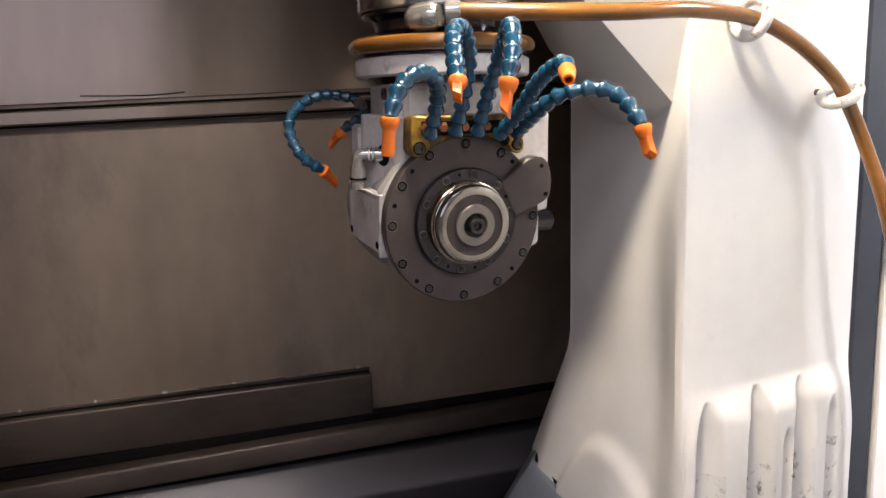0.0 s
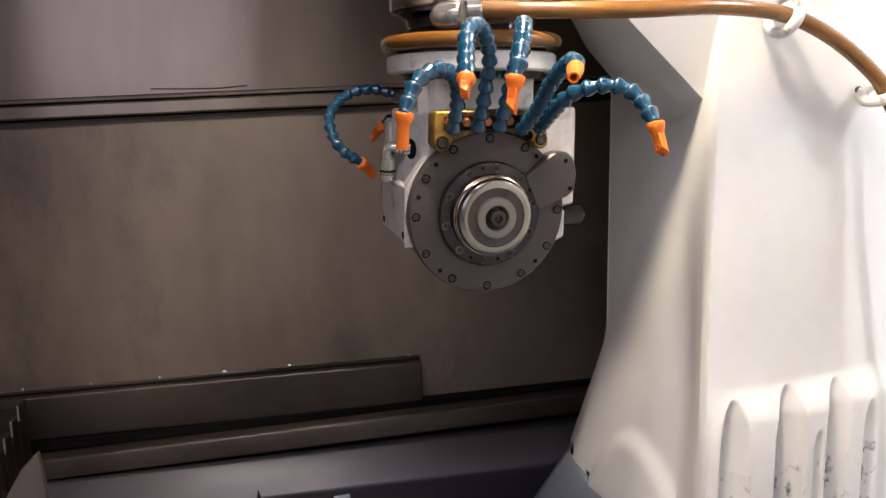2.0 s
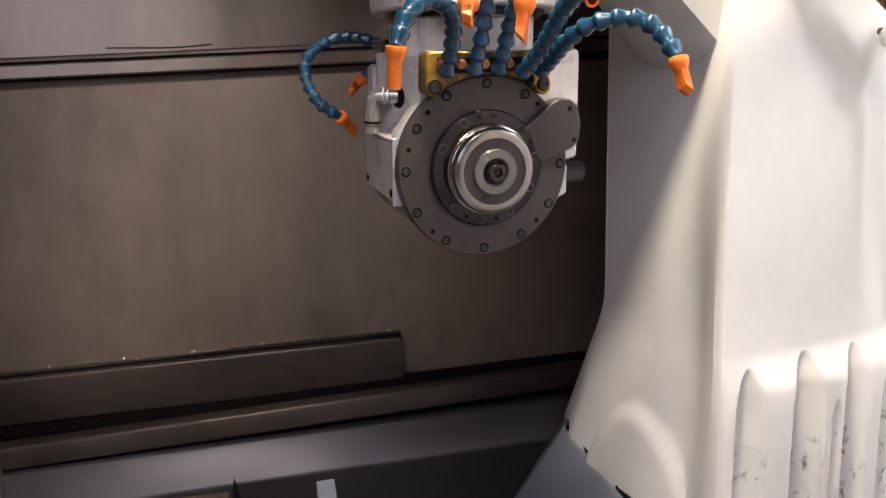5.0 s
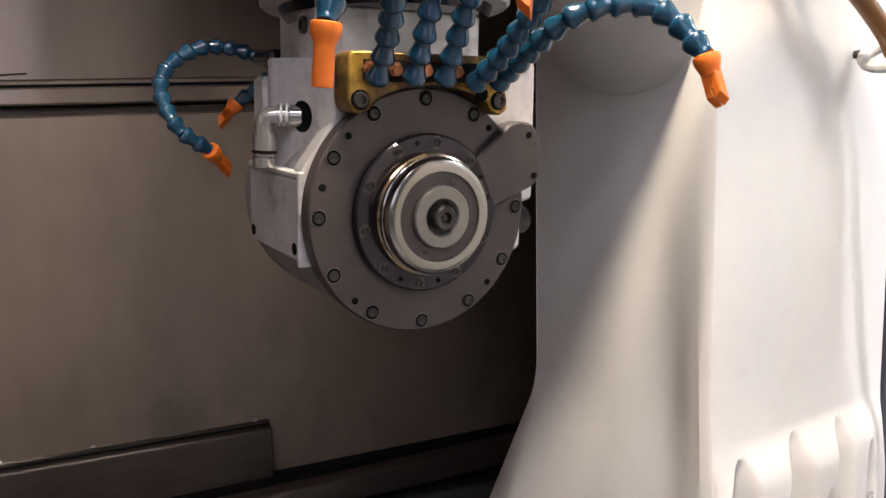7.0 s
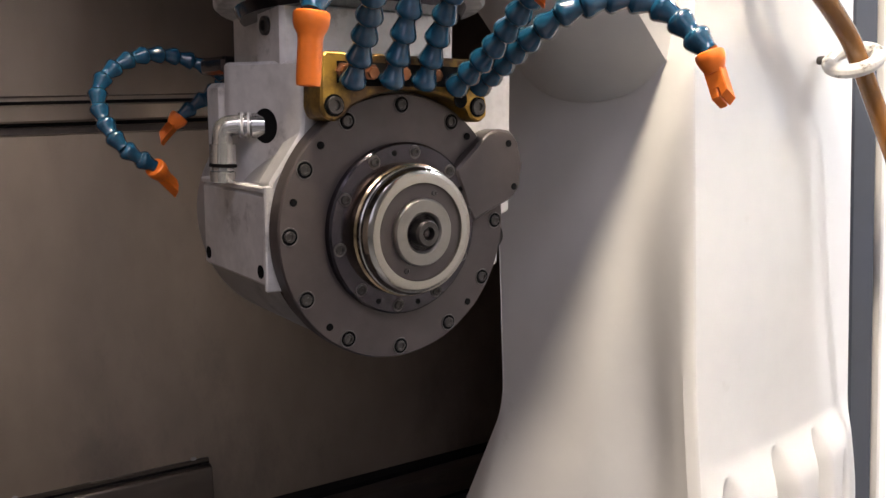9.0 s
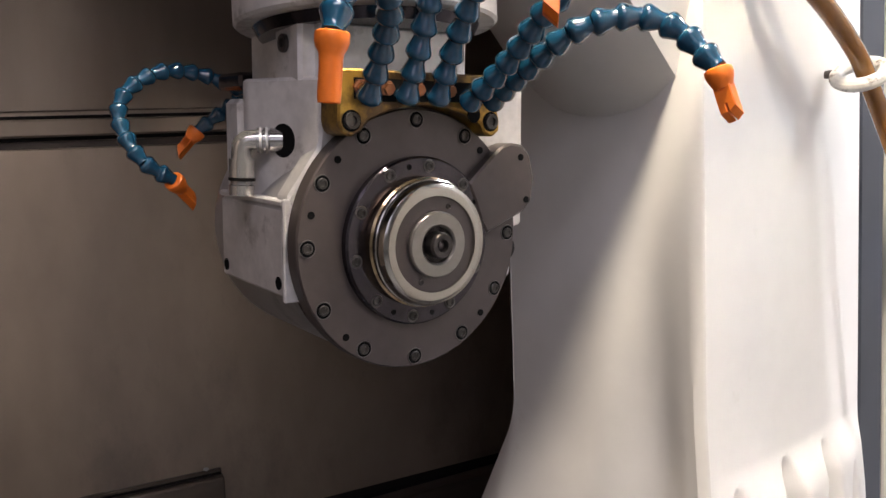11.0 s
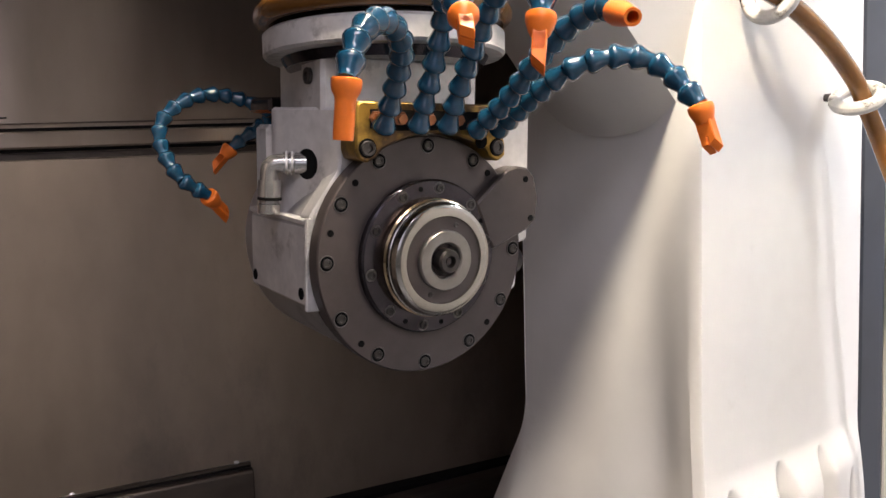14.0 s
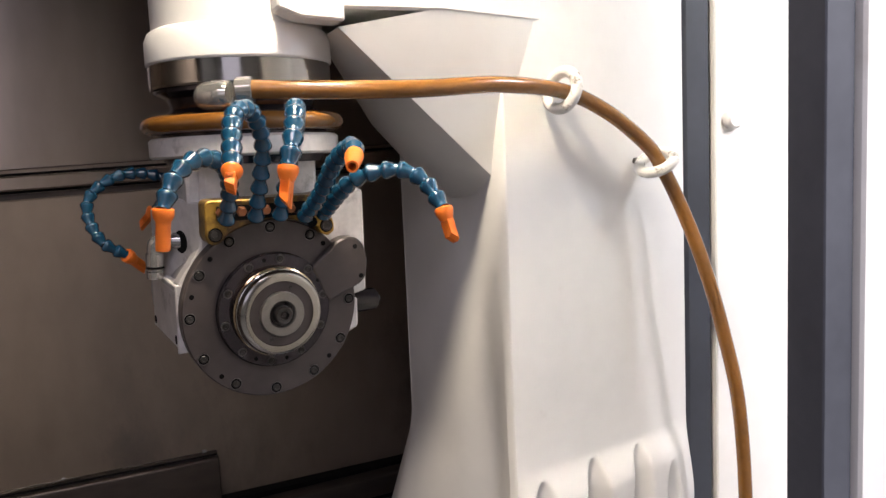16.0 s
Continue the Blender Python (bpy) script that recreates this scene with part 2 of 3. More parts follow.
part("lip", leaning(box(-1.69, 0.366, WY - 0.016, WY - 0.006, 0.728, 0.744, 0.002)), LOWSTEEL, ledge)
spot = finish("weld_spot", lathe([(0.0045, 0), (0.004, 0.002), (0, 0.003)], 10), CASTD)
for x, wide in ((-0.77, 1), (-0.585, 1.2), (-0.395, 1), (-0.212, 1.8), (-0.024, 1.3), (0.333, 1.5)):
    part("weld_spot", spot, STEEL, ledge, m=pose(x, WY - 0.012, 0.747 + RISE * x, 60) @ Matrix.Diagonal((wide, 1, 1, 1)))
# Black strip in front of the lip stands for the shaded groove.
part("fold_gap_shade", leaning(box(-1.69, 0.364, WY - 0.0190, WY - 0.008, 0.7318, 0.7362)), BLACK, ledge, "black strip painted for the shade behind the fold")
part("weld_bead", tube([(-0.12, WY - 0.016, 0.743), (0.05, WY - 0.0165, 0.747), (0.12, WY - 0.016, 0.750)], 0.0016, 6), LOWSTEEL, ledge)
# Solid black bar; the shade of the open gap is its colour.
gap_fill = tagged(part("ledge_gap_shade", leaning(prism([(WY, 0.606), (WY - 0.05, 0.606), (WY - 0.05, 0.580), (WY, 0.580)], -1.69, 2.09, 0, "x"), 0.04), BLACK), "black bar painted for the shade in the gap under the ledge", "gap", kind="structure")
sill = tagged(part("sill", leaning(prism([(WY, 0.583), (WY - 0.094, 0.583), (WY - 0.100, 0.577), (WY - 0.108, 0.526), (WY, 0.526)], -1.69, 2.09, 0.002, "x"), 0.055), LOWSTEEL), "dull grey steel sill bar", "sill", kind="structure")
# Again a solid bar, black in place of the shade between sill and chute.
part("gap", leaning(prism([(WY, 0.526), (WY - 0.09, 0.526), (WY - 0.09, 0.508), (WY, 0.508)], -1.69, 2.09, 0, "x"), 0.055), BLACK, sill, "black bar painted for the shade in the gap")
tray = tagged(part("chute", leaning(prism([(WY, 0.508), (WY - 0.108, 0.508), (WY - 0.116, 0.505), (WY - 0.188, 0.429), (WY - 0.191, 0.421), (WY - 0.191, 0.395), (WY - 0.176, 0.12), (WY, 0.12)], -1.69, 2.09, 0.001, "x"), 0.04), TRAY), "oily blue-grey steel chip chute, sloping", "chute", kind="structure")
pit = tagged(part("floor", box(-1.7, 2.1, 0.1, WY, 0.05, 0.10), SHEET), "dark steel floor of the machining chamber", "floor", kind="structure")
# chamber shell
tagged(part("wall_left", box(-1.76, -1.7, 0.1, WY + 0.06, 0.0, 2.6), WALL), "dark steel chamber side wall", "wall", kind="structure")
# Unseen panel added to keep workshop light off the back wall's end.
tagged(part("shade_panel", box(-1.7, -1.35, 0.10, 0.16, 0.0, 2.6), SHEET), "unseen grey sheet steel panel added beside the opening to hold back light", "wall", kind="structure")
tagged(part("wall_right", box(2.1, 2.16, 0.1, WY + 0.06, 0.0, 2.6), WHITE), "white painted chamber side wall", "wall", kind="structure")
tagged(part("ceiling", box(-1.76, 2.16, 0.1, WY + 0.06, 2.6, 2.66), SHEET), "grey sheet steel chamber roof", "ceiling", kind="structure")
# workshop round the open front
tagged(part("workshop_floor", box(-4, 4, -4, 2.7, -0.06, 0.0), CONCRETE), "grey concrete workshop floor", "floor", kind="structure")
tagged(part("workshop_wall", box(-4, 4, -4.1, -4, 0, 3.6), SHOP), "plain light workshop wall", "wall", kind="structure")
tagged(part("workshop_wall", box(-4.1, -4, -4, 2.7, 0, 3.6), SHOP), "plain light workshop wall", "wall", kind="structure")
tagged(part("workshop_wall", box(4, 4.1, -4, 2.7, 0, 3.6), SHOP), "plain light workshop wall", "wall", kind="structure")
tagged(part("workshop_ceiling", box(-4.1, 4.1, -4.1, 2.7, 3.6, 3.7), SHOP), "plain light workshop ceiling", "ceiling", kind="structure")

# recessed hatch in the wall's far end
hatch = thing("hatch", "dark recessed steel hatch with a folded frame", "hatch", m=pose(-0.832, WY - 0.006, -0.033))
part("frame", box(-0.30, 0.0, -0.020, 0, 1.058, 1.075, 0.002), LOWSTEEL, hatch)
part("frame", box(-0.018, 0.0, -0.020, 0, 0.798, 1.058, 0.002), LOWSTEEL, hatch)
part("frame", box(-0.30, 0.0, -0.020, 0, 0.775, 0.798, 0.002), LOWSTEEL, hatch)
# Black sheet holds the shade inside the hatch.
part("recess", box(-0.30, -0.018, -0.006, -0.002, 0.798, 1.058), BLACK, hatch, "black sheet painted for the shade in the recess")
part("hatch_panel", box(-0.30, -0.055, -0.016, -0.006, 0.798, 1.035, 0.003), LOWSTEEL, hatch)

# ---- white column ----


def smooth01(a, b, v):
    t = min(1, max(0, (v - a) / (b - a)))
    return t * t * (3 - 2 * t)


SCOOPS = ((0.768, 0.994, 0.064, 0.046), (0.881, 1.006, 0.074, 0.052), (0.944, 0.922, 0.028, 0.014), (0.994, 1.002, 0.072, 0.052), (1.084, 0.950, 0.052, 0.036))


def scoop(x, z):
    """Depth of the upright grooves in the belly: a steep wall on one side, a soft run-out on the other."""
    deep = 0.0
    for cx, top, w, d in SCOOPS:
        v = min(1, max(0, (top - z) / (w * 1.5)))
        k = math.sqrt(1 - (1 - v) ** 2)
        u = (x - cx) / (w * max(k, 1e-3))
        if abs(u) < 0.5 and k > 0:
            deep += d * k * k * smooth01(-0.5, -0.18, u) * (0.5 + 0.5 * math.cos(math.pi * max(0, u + 0.18) / 0.68))
    return deep


def column_section(z):
    """Plan outline of the column at the height z: left face, soft fillet, crease, front face."""
    low = smooth01(1.12, 0.88, z)
    u = max(0.0, 1.052 - z)
    f = min(1.0, (u * u / 0.16 if u < 0.08 else u - 0.04) / 0.306)
    back = Vector((0.675 - 0.058 * f, 1.587 + 0.054 * f))
    ridge = Vector((0.722 - 0.006 * low, 1.222 - 0.018 * low))
    hollow = 0.003 + 0.022 * smooth01(1.50, 0.95, z)
    start = ridge.lerp(back, 0.062) + Vector((-0.007, 0))
    rear = back + Vector((0.038, 0.124)) * f
    pts = [Vector((1.05, 1.84)), Vector((rear.x + 0.20, rear.y + 0.11)), Vector((rear.x + 0.012, rear.y + 0.012)), rear + Vector((-0.001, 0.0))]
    n = 36
    for i in range(n + 1):
        s = i / n
        q = back.lerp(start, s)
        dome = 0.015 * smooth01(1.0, 0.84, math.hypot((s - 0.53) / 0.37, max(0, z - 0.60) / 0.275))
        sink = hollow * math.exp(-(((s - 0.80) / 0.15) ** 2))
        bevel = 0.003 * min(1, f * 1.6) * min(1, s / 0.05)
        pts.append(q + Vector((-dome + sink - bevel, -dome * 0.12)))
    for i in range(1, 7):
        t = i / 6
        pts.append((1 - t) ** 2 * start + 2 * t * (1 - t) * Vector((ridge.x - 0.004, ridge.y - 0.003)) + t * t * ridge)
    right = Vector((1.150 + 0.018 * smooth01(1.02, 0.85, z), 1.332))
    inward = Vector((-0.25, 0.97))
    for i in range(1, 121):
        s = i / 120
        q = ridge.lerp(right, s)
        swell = -0.024 * smooth01(1.016, 0.950, z) * math.sin(math.pi * s) ** 0.5 - 0.015 * math.sin(math.pi * s)
        pts.append(q + Vector((0.0, swell)) + inward * scoop(q.x, z))
    pts += [right + Vector((0.006, 0.013)), Vector((1.158, 1.80))]
    return pts


column = thing("machine_column", "white painted cast machine column with soft fillets", "machine column")
bm = bmesh.new()
levels = [0.40, 0.50, 0.58, 0.64, 0.68] + [0.69 + 0.01 * i for i in range(20)] + [0.89 + 0.004 * i for i in range(40)] + [1.05 + 0.01 * i for i in range(9)] + [1.16, 1.2, 1.25, 1.3, 1.35, 1.4, 1.48, 1.5, 1.56, 1.62, 1.66, 1.8, 2.0, 2.25, 2.58]
grid = [[bm.verts.new((q.x, q.y, z)) for q in column_section(z)] for z in levels]
for a, b in zip(grid, grid[1:]):
    for i in range(len(a) - 1):
        f = bm.faces.new((a[i], a[i + 1], b[i + 1], b[i]))
        c = f.calc_center_median()
        f.material_index = int(c.z < 0.86 and c.y < 1.34 and scoop(c.x, c.z) > 0.0005)
    bm.faces.new((a[-1], a[0], b[0], b[-1]))
bm.faces.new(grid[0][::-1])
bm.faces.new(grid[-1])
part("shell", bm, WHITE, column).data.materials.append(FLUTE)


# gusset and arm that carry the swivel
bm = bmesh.new()
rim = []
for i in range(13):
    t = i / 12
    q = Vector((0.722, 1.262, 1.494)).lerp(Vector((0.695, 1.60, 1.572)), t)
    rim.append(q + Vector((-0.020, 0, -0.062)) * math.sin(math.pi * t) ** 0.8)
top = []
for i in range(13):
    t = i / 12
    q = Vector((0.447, 1.170, 1.717)).lerp(Vector((0.545, 1.60, 1.765)), t)
    top.append(q + Vector((-0.02, 0, -0.01)) * math.sin(math.pi * t))
mid = [a.lerp(b, 0.5) + Vector((-0.012, 0, -0.012)) * math.sin(math.pi * i / 12) for i, (a, b) in enumerate(zip(rim, top))]
inn = [Vector((0.80, q.y, q.z)) for q in rim]
rows = [[bm.verts.new(q) for q in row] for row in (inn, rim, mid, top)]
for a, b_ in zip(rows, rows[1:]):
    for i in range(12):
        bm.faces.new((a[i], a[i + 1], b_[i + 1], b_[i]))
fa = [bm.verts.new(q) for q in ((0.757, 1.230, 1.632), (0.599, 1.170, 1.746), (0.82, 1.243, 1.746))]
for tri in ((rows[1][0], rows[2][0], fa[0]), (rows[2][0], rows[3][0], fa[1]), (rows[2][0], fa[1], fa[0]), (rows[0][0], rows[1][0], fa[0]), (fa[0], fa[1], fa[2])):
    bm.faces.new(tri)
part("gusset", bm, WHITE, column)
part("arm", prism([(0.368, 1.172), (0.372, 1.168), (0.599, 1.168), (0.82, 1.241), (0.82, 1.62), (0.368, 1.62)], 1.742, 2.5, 0.004, "z"), WHITE, column)
part("rib", prism([(0.362, 1.738), (0.392, 1.726), (0.452, 1.722), (0.452, 1.76), (0.362, 1.76)], 1.150, 1.20, 0.003), WHITE, column)
bm = bmesh.new()
hi = [(0.611, 1.66), (0.633, 1.42), (0.660, 1.19), (0.70, 1.10), (1.2, 1.20), (1.2, 1.8), (0.70, 1.8)]
lo = [(0.44, 1.69), (0.475, 1.42), (0.51, 1.15), (0.56, 1.00), (1.2, 1.10), (1.2, 1.8), (0.60, 1.8)]
loops = [[bm.verts.new((x, y, z + (0.13 * (y - 1.45) if z > 0.6 else 0))) for x, y in row] for row, z in ((hi, 0.693), (lo, 0.455), (lo, 0.10))]
bm.faces.new(loops[0])
for a, b in zip(loops, loops[1:]):
    for i in range(7):
        bm.faces.new((a[i], a[(i + 1) % 7], b[(i + 1) % 7], b[i]))
bm.faces.new(loops[2][::-1])
bmesh.ops.bevel(bm, geom=bm.edges[:], offset=0.008, segments=3, affect="EDGES", profile=0.5)
part("plinth", bm, PLINTH, column, "blue-grey plinth")
seam = prism([(x + 0.010, y) for x, y in hi], 0.690, 0.701, 0, "z")
for v in seam.verts:
    v.co.z += 0.13 * (v.co.y - 1.45)
part("plinth_seal", seam, BLACK, column, "black joint")

# dark seal between the column and the bright side panel
tagged(part("seal_strip", box(1.160, 1.222, 1.338, 1.40, 0.1, 2.58, 0.006), RUBBER), "blue-grey rubber seal strip beside the column", "seal", kind="structure")
side = tagged(part("side_panel", box(1.226, 2.1, 1.33, 1.37, 0.1, 2.58, 0.003), WHITE), "white painted side panel", "panel", kind="structure")
part("knob", lathe([(0.02, 0), (0.02, 0.012), (0.016, 0.018), (0, 0.019)], 20), WHITE, side, m=pose(1.262, 1.33, 1.585, 90))
door = thing("door_1", "white sliding door with a dark edge seal, open", "door", kind="structure")
part("edge_seal", box(0.531, 0.555, 0.425, 0.455, 0.1, 2.4, 0.001), EDGE, door, "dark rubber edge seal")
part("door_panel", box(0.557, 1.5, 0.42, 0.46, 0.1, 2.4, 0.002), WHITE, door)

# ---- swivel hub ----
AX, AY = 0.335, 1.312
hub = thing("swivel_hub", "white and bright steel swivel hub under the arm", "swivel hub", m=pose(AX, AY, 0))
part("upper_body", lathe([(0.0, 2.3), (0.122, 2.3), (0.122, 1.728), (0.126, 1.722), (0.0, 1.722)], 64), WHITE, hub)
part("collar", lathe([(0.0, 1.724), (0.128, 1.724), (0.133, 1.712), (0.133, 1.682), (0.131, 1.679), (0, 1.679)], 64), WHITE, hub)
part("bearing_ring", lathe([(0, 1.6785), (0.1305, 1.6785), (0.1305, 1.648), (0.129, 1.645), (0, 1.645)], 64), STEEL, hub, "bright ground steel ring")
part("groove_body", lathe([(0, 1.6445), (0.124, 1.6445), (0.124, 1.639), (0.106, 1.632), (0.102, 1.618), (0.110, 1.612), (0.120, 1.606), (0.120, 1.578), (0, 1.578)], 64), DARKSTEEL, hub, "dark steel grooved body")
part("flange", lathe([(0, 1.5775), (0.133, 1.5775), (0.137, 1.574), (0.137, 1.552), (0.134, 1.549), (0, 1.549)], 64), CAST, hub, "silver painted flange")
part("under_flange", lathe([(0, 1.5485), (0.118, 1.5485), (0.112, 1.538), (0, 1.538)], 48), DARKSTEEL, hub)
part("coiled_hose", tube([(0.134 * math.cos(a) , 0.134 * math.sin(a), 1.595) for a in [2 * math.pi * i / 40 for i in range(41)]], 0.0125, 14), COIL, hub, "amber hose wound round the hub")

# ---- spindle head ----
HEAD = pose(0.3455, 1.235, 1.329, 4.5, 0, 8.3)
head = thing("spindle_head", "grey spindle head with bright steel nose, silver housing", "spindle head", m=HEAD)
FACE = pose(0, 0, 0, 90)


def turned(name, profile, mat, label="", seg=64, parent=None, m=None):
    return part(name, lathe(profile, seg), mat, parent or head, label, m or FACE)


plate = turned("face_plate", [(0, -0.022), (0.126, -0.022), (0.1295, -0.019), (0.1295, -0.002), (0.128, 0), (0.076, 0), (0.0, 0)], PLATE, "dark grey round face plate", 96)
turned("rear_ring", [(0, -0.0225), (0.1265, -0.0225), (0.1265, -0.034), (0, -0.034)], DARKSTEEL, "", 64)
turned("housing", [(0, -0.0345), (0.124, -0.0345), (0.126, -0.05), (0.126, -0.21), (0.118, -0.235), (0.09, -0.245), (0, -0.245)], CASTD, "silver painted round housing", 72)
turned("bearing_cap", [(0, 0.0005), (0.0835, 0.0005), (0.0835, 0.008), (0.0815, 0.010), (0.0, 0.010)], DARKSTEEL, "dark bearing cap", 72)
turned("tinted_ring", [(0.0, 0.0105), (0.0635, 0.0105), (0.064, 0.013), (0.064, 0.019), (0.062, 0.0205), (0.0, 0.0205)], BRONZE, "heat tinted ring", 72)
turned("nose_ring", [(0.043, 0.021), (0.0605, 0.021), (0.0622, 0.0222), (0.0622, 0.0255), (0.0610, 0.0262), (0.0610, 0.0285), (0.0606, 0.0300), (0.0585, 0.0345), (0.0555, 0.0364), (0.0530, 0.0368), (0.0468, 0.0368), (0.0460, 0.0355), (0.0456, 0.034), (0.043, 0.021)], STEEL, "bright ground steel nose", 72)
turned("nose_groove", [(0.0, 0.0345), (0.0460, 0.0345)], PLATE, "dark ring face", 72)
turned("inner_ring", [(0.0175, 0.030), (0.0322, 0.030), (0.0322, 0.039), (0.0308, 0.0408), (0.0200, 0.0408), (0.0182, 0.039), (0.0175, 0.030)], WORN, "bright inner taper ring", 64)
for d in (68, 246):
    part("ring_screw", screw_mesh(0.0030, 0.0012), BOLT, head, m=pose(0.0392 * math.cos(radians(d)), -0.0346, 0.0392 * math.sin(radians(d)), 90))
turned("taper_bore", [(0.0, 0.0345), (0.0185, 0.0345)], HOLE, "", 40)
turned("drawbar", [(0.0, 0.035), (0.0128, 0.035), (0.0128, 0.0455), (0.0112, 0.048), (0.0064, 0.048), (0.0056, 0.041), (0, 0.041)], BOLT, "dark drawbar end", 32)
turned("drawbar_pin", [(0.0, 0.0412), (0.003, 0.0412), (0.0028, 0.0440), (0, 0.0445)], PLATE, "", 16)
big, small = screw_mesh(0.0052, 0.0014), screw_mesh(0.0046, 0.0024)
rim = finish("counterbore", lathe([(0.0087, 0.0), (0.0085, 0.0008), (0.0079, 0.0009), (0.0074, 0.0002), (0.0, 0.0002)], 24), RIM)
hollow = finish("recess", lathe([(0.0076, 0.0), (0.0076, 0.0004), (0.0, 0.0004)], 20), HOLE)
for i in range(12):
    a = math.radians(30 * i)
    x, z = 0.1187 * math.cos(a), 0.1187 * math.sin(a)
    part("counterbore", rim, RIM, plate, m=Matrix.Translation((x, z, 0.0)))
    part("recess", hollow, HOLE, plate, m=Matrix.Translation((x, z, 0.0001)))
    part("screw", big, BOLT, plate, m=Matrix.Translation((x, z, 0.0005)))
dowel = finish("dowel_hole", lathe([(0.0036, 0.0), (0.0036, 0.0008), (0.0, 0.0008)], 14), HOLE)
for a in (-132, -45, 165, 48, 137):
    part("dowel_hole", dowel, HOLE, plate, m=Matrix.Translation((0.1187 * math.cos(math.radians(a)), 0.1187 * math.sin(math.radians(a)), 0.0003)))
seat = finish("cap_recess", lathe([(0.0066, 0.0), (0.0064, 0.0005), (0.0060, 0.0006), (0.0056, 0.0001), (0, 0.0001)], 20), RIM)
cap = [ob for ob in head.children if ob.name.startswith("bearing_cap")][0]
for i in range(10):
    a = math.radians(36 * i + 11)
    part("cap_recess", seat, RIM, cap, m=pose(0.0745 * math.cos(a), 0.0745 * math.sin(a), 0.0100))
    part("cap_screw", small, BOLT, cap, m=pose(0.0745 * math.cos(a), 0.0745 * math.sin(a), 0.0100))
pin = finish("cap_hole", lathe([(0.0026, 0.0), (0.0026, 0.0006), (0.0, 0.0006)], 12), HOLE)
for d in (29, 101, 245, 281):
    a = math.radians(d)
    part("cap_hole", pin, HOLE, cap, m=pose(0.0745 * math.cos(a), 0.0745 * math.sin(a), 0.0100))
# dark cover that reaches over the plate's edge
cover = part("side_cover", prism([(0.057, 0.055), (0.098, 0.092), (0.112, 0.096), (0.128, 0.094), (0.139, 0.084), (0.146, 0.058), (0.143, 0.034), (0.134, 0.024), (0.110, 0.014), (0.082, 0.002), (0.074, 0.016), (0.066, 0.036)], -0.012, 0.012, 0.0025), PLATE, head, "dark grey side cover")
for x, z in ((0.125, 0.081), (0.134, 0.036)):
    part("cover_hole", dowel, HOLE, cover, m=pose(x, -0.0122, z, 90))
# silver casting behind and above
part("top_block", box(-0.086, 0.086, 0.030, 0.20, 0.03, 0.212, 0.006), CAST, head)
part("lug", prism([(0.045, 0.150), (0.045, 0.212), (0.053, 0.222), (0.092, 0.222), (0.100, 0.212), (0.100, 0.150)], -0.102, -0.07, 0.004, "x"), CAST, head)
part("lug_screw", screw_mesh(0.009, 0.004), BOLT, head, m=pose(-0.1025, 0.075, 0.190, 90, 0, -90))
part("shoulder_block", prism([(-0.125, 0.128), (-0.126, 0.116), (-0.120, 0.106), (-0.094, 0.026), (-0.088, 0.022), (-0.05, 0.022), (-0.05, 0.13)], 0.036, 0.157, 0.003, "z"), CAST, head)
part("front_web", prism([(-0.127, 0.045), (-0.094, 0.092), (-0.088, 0.150), (-0.06, 0.150), (-0.06, 0.02), (-0.12, 0.02)], 0.023, 0.05, 0.003), CAST, head)
part("rear_block", box(-0.128, -0.08, 0.131, 0.170, 0.03, 0.138, 0.005), CAST, head)
part("right_block", prism([(0.06, 0.158), (0.070, 0.163), (0.152, 0.163), (0.156, 0.158), (0.159, 0.005), (0.14, 0.0), (0.06, 0.0)], 0.022, 0.12, 0.003), CAST, head)
part("right_tab", prism([(0.10, -0.006), (0.144, -0.006), (0.144, -0.052), (0.122, -0.062), (0.10, -0.04)], 0.022, 0.10, 0.003), CAST, head)
flat = part("side_flat", box(-0.1290, -0.07, 0.030, 0.184, -0.050, 0.036, 0.003), CAST, head, "silver painted side box")
# Thin strips added in place of the brightly lit box edges.
part("front_strip", box(-0.1308, -0.095, 0.0235, 0.0295, -0.054, 0.044, 0.0015), CAST, flat, "silver strip added for the lit front edge")
part("top_strip", box(-0.1300, -0.09, 0.0300, 0.186, 0.0365, 0.0425, 0.0015), CAST, flat, "silver strip added for the lit top edge")
for y, z in ((0.172, -0.037), (0.040, -0.037)):
    part("side_hole", finish("side_hole", lathe([(0.0065, 0), (0.0065, 0.001), (0, 0.001)], 16), HOLE), HOLE, flat, m=pose(-0.1287, y, z, 90, 0, -90))
part("stub_handle", lathe([(0, 0), (0.017, 0), (0.019, 0.004), (0.019, 0.105), (0.012, 0.115), (0, 0.116)], 24), SMOKE, head, "smoked plastic stub", along((0.12, 0.09, -0.030), (0.225, 0.13, -0.040)))
# nickel elbow
elbow = part("elbow", tube([(-0.112, 0.083, 0.097), (-0.127, 0.0895, 0.0975), (-0.1375, 0.094, 0.0955), (-0.1405, 0.0962, 0.086), (-0.140, 0.097, 0.058)], 0.0098, 18, 0.003), CHROME, head, "nickel plated elbow fitting")
part("elbow_nut", lathe([(0.0120, -0.006), (0.0120, 0.006), (0.0095, 0.007), (0.0095, 0.009), (0.0122, 0.0095), (0.0122, 0.0125), (0.0095, 0.013), (0.0095, 0.015), (0.0122, 0.0155), (0.0122, 0.0185), (0.009, 0.019), (0.009, -0.006)], 20), CHROME, elbow, m=along((-0.110, 0.082, 0.097), (-0.14, 0.095, 0.097)))
for d in (0.008, 0.014):
    part("o_ring", lathe([(0.0094, 0), (0.0128, 0.0002), (0.0128, 0.0022), (0.0094, 0.0024)], 20), RINGW, elbow, "white sealing ring", along((-0.110 - 0.92 * d, 0.082 + 0.39 * d, 0.097), (-0.16, 0.1035, 0.097)))
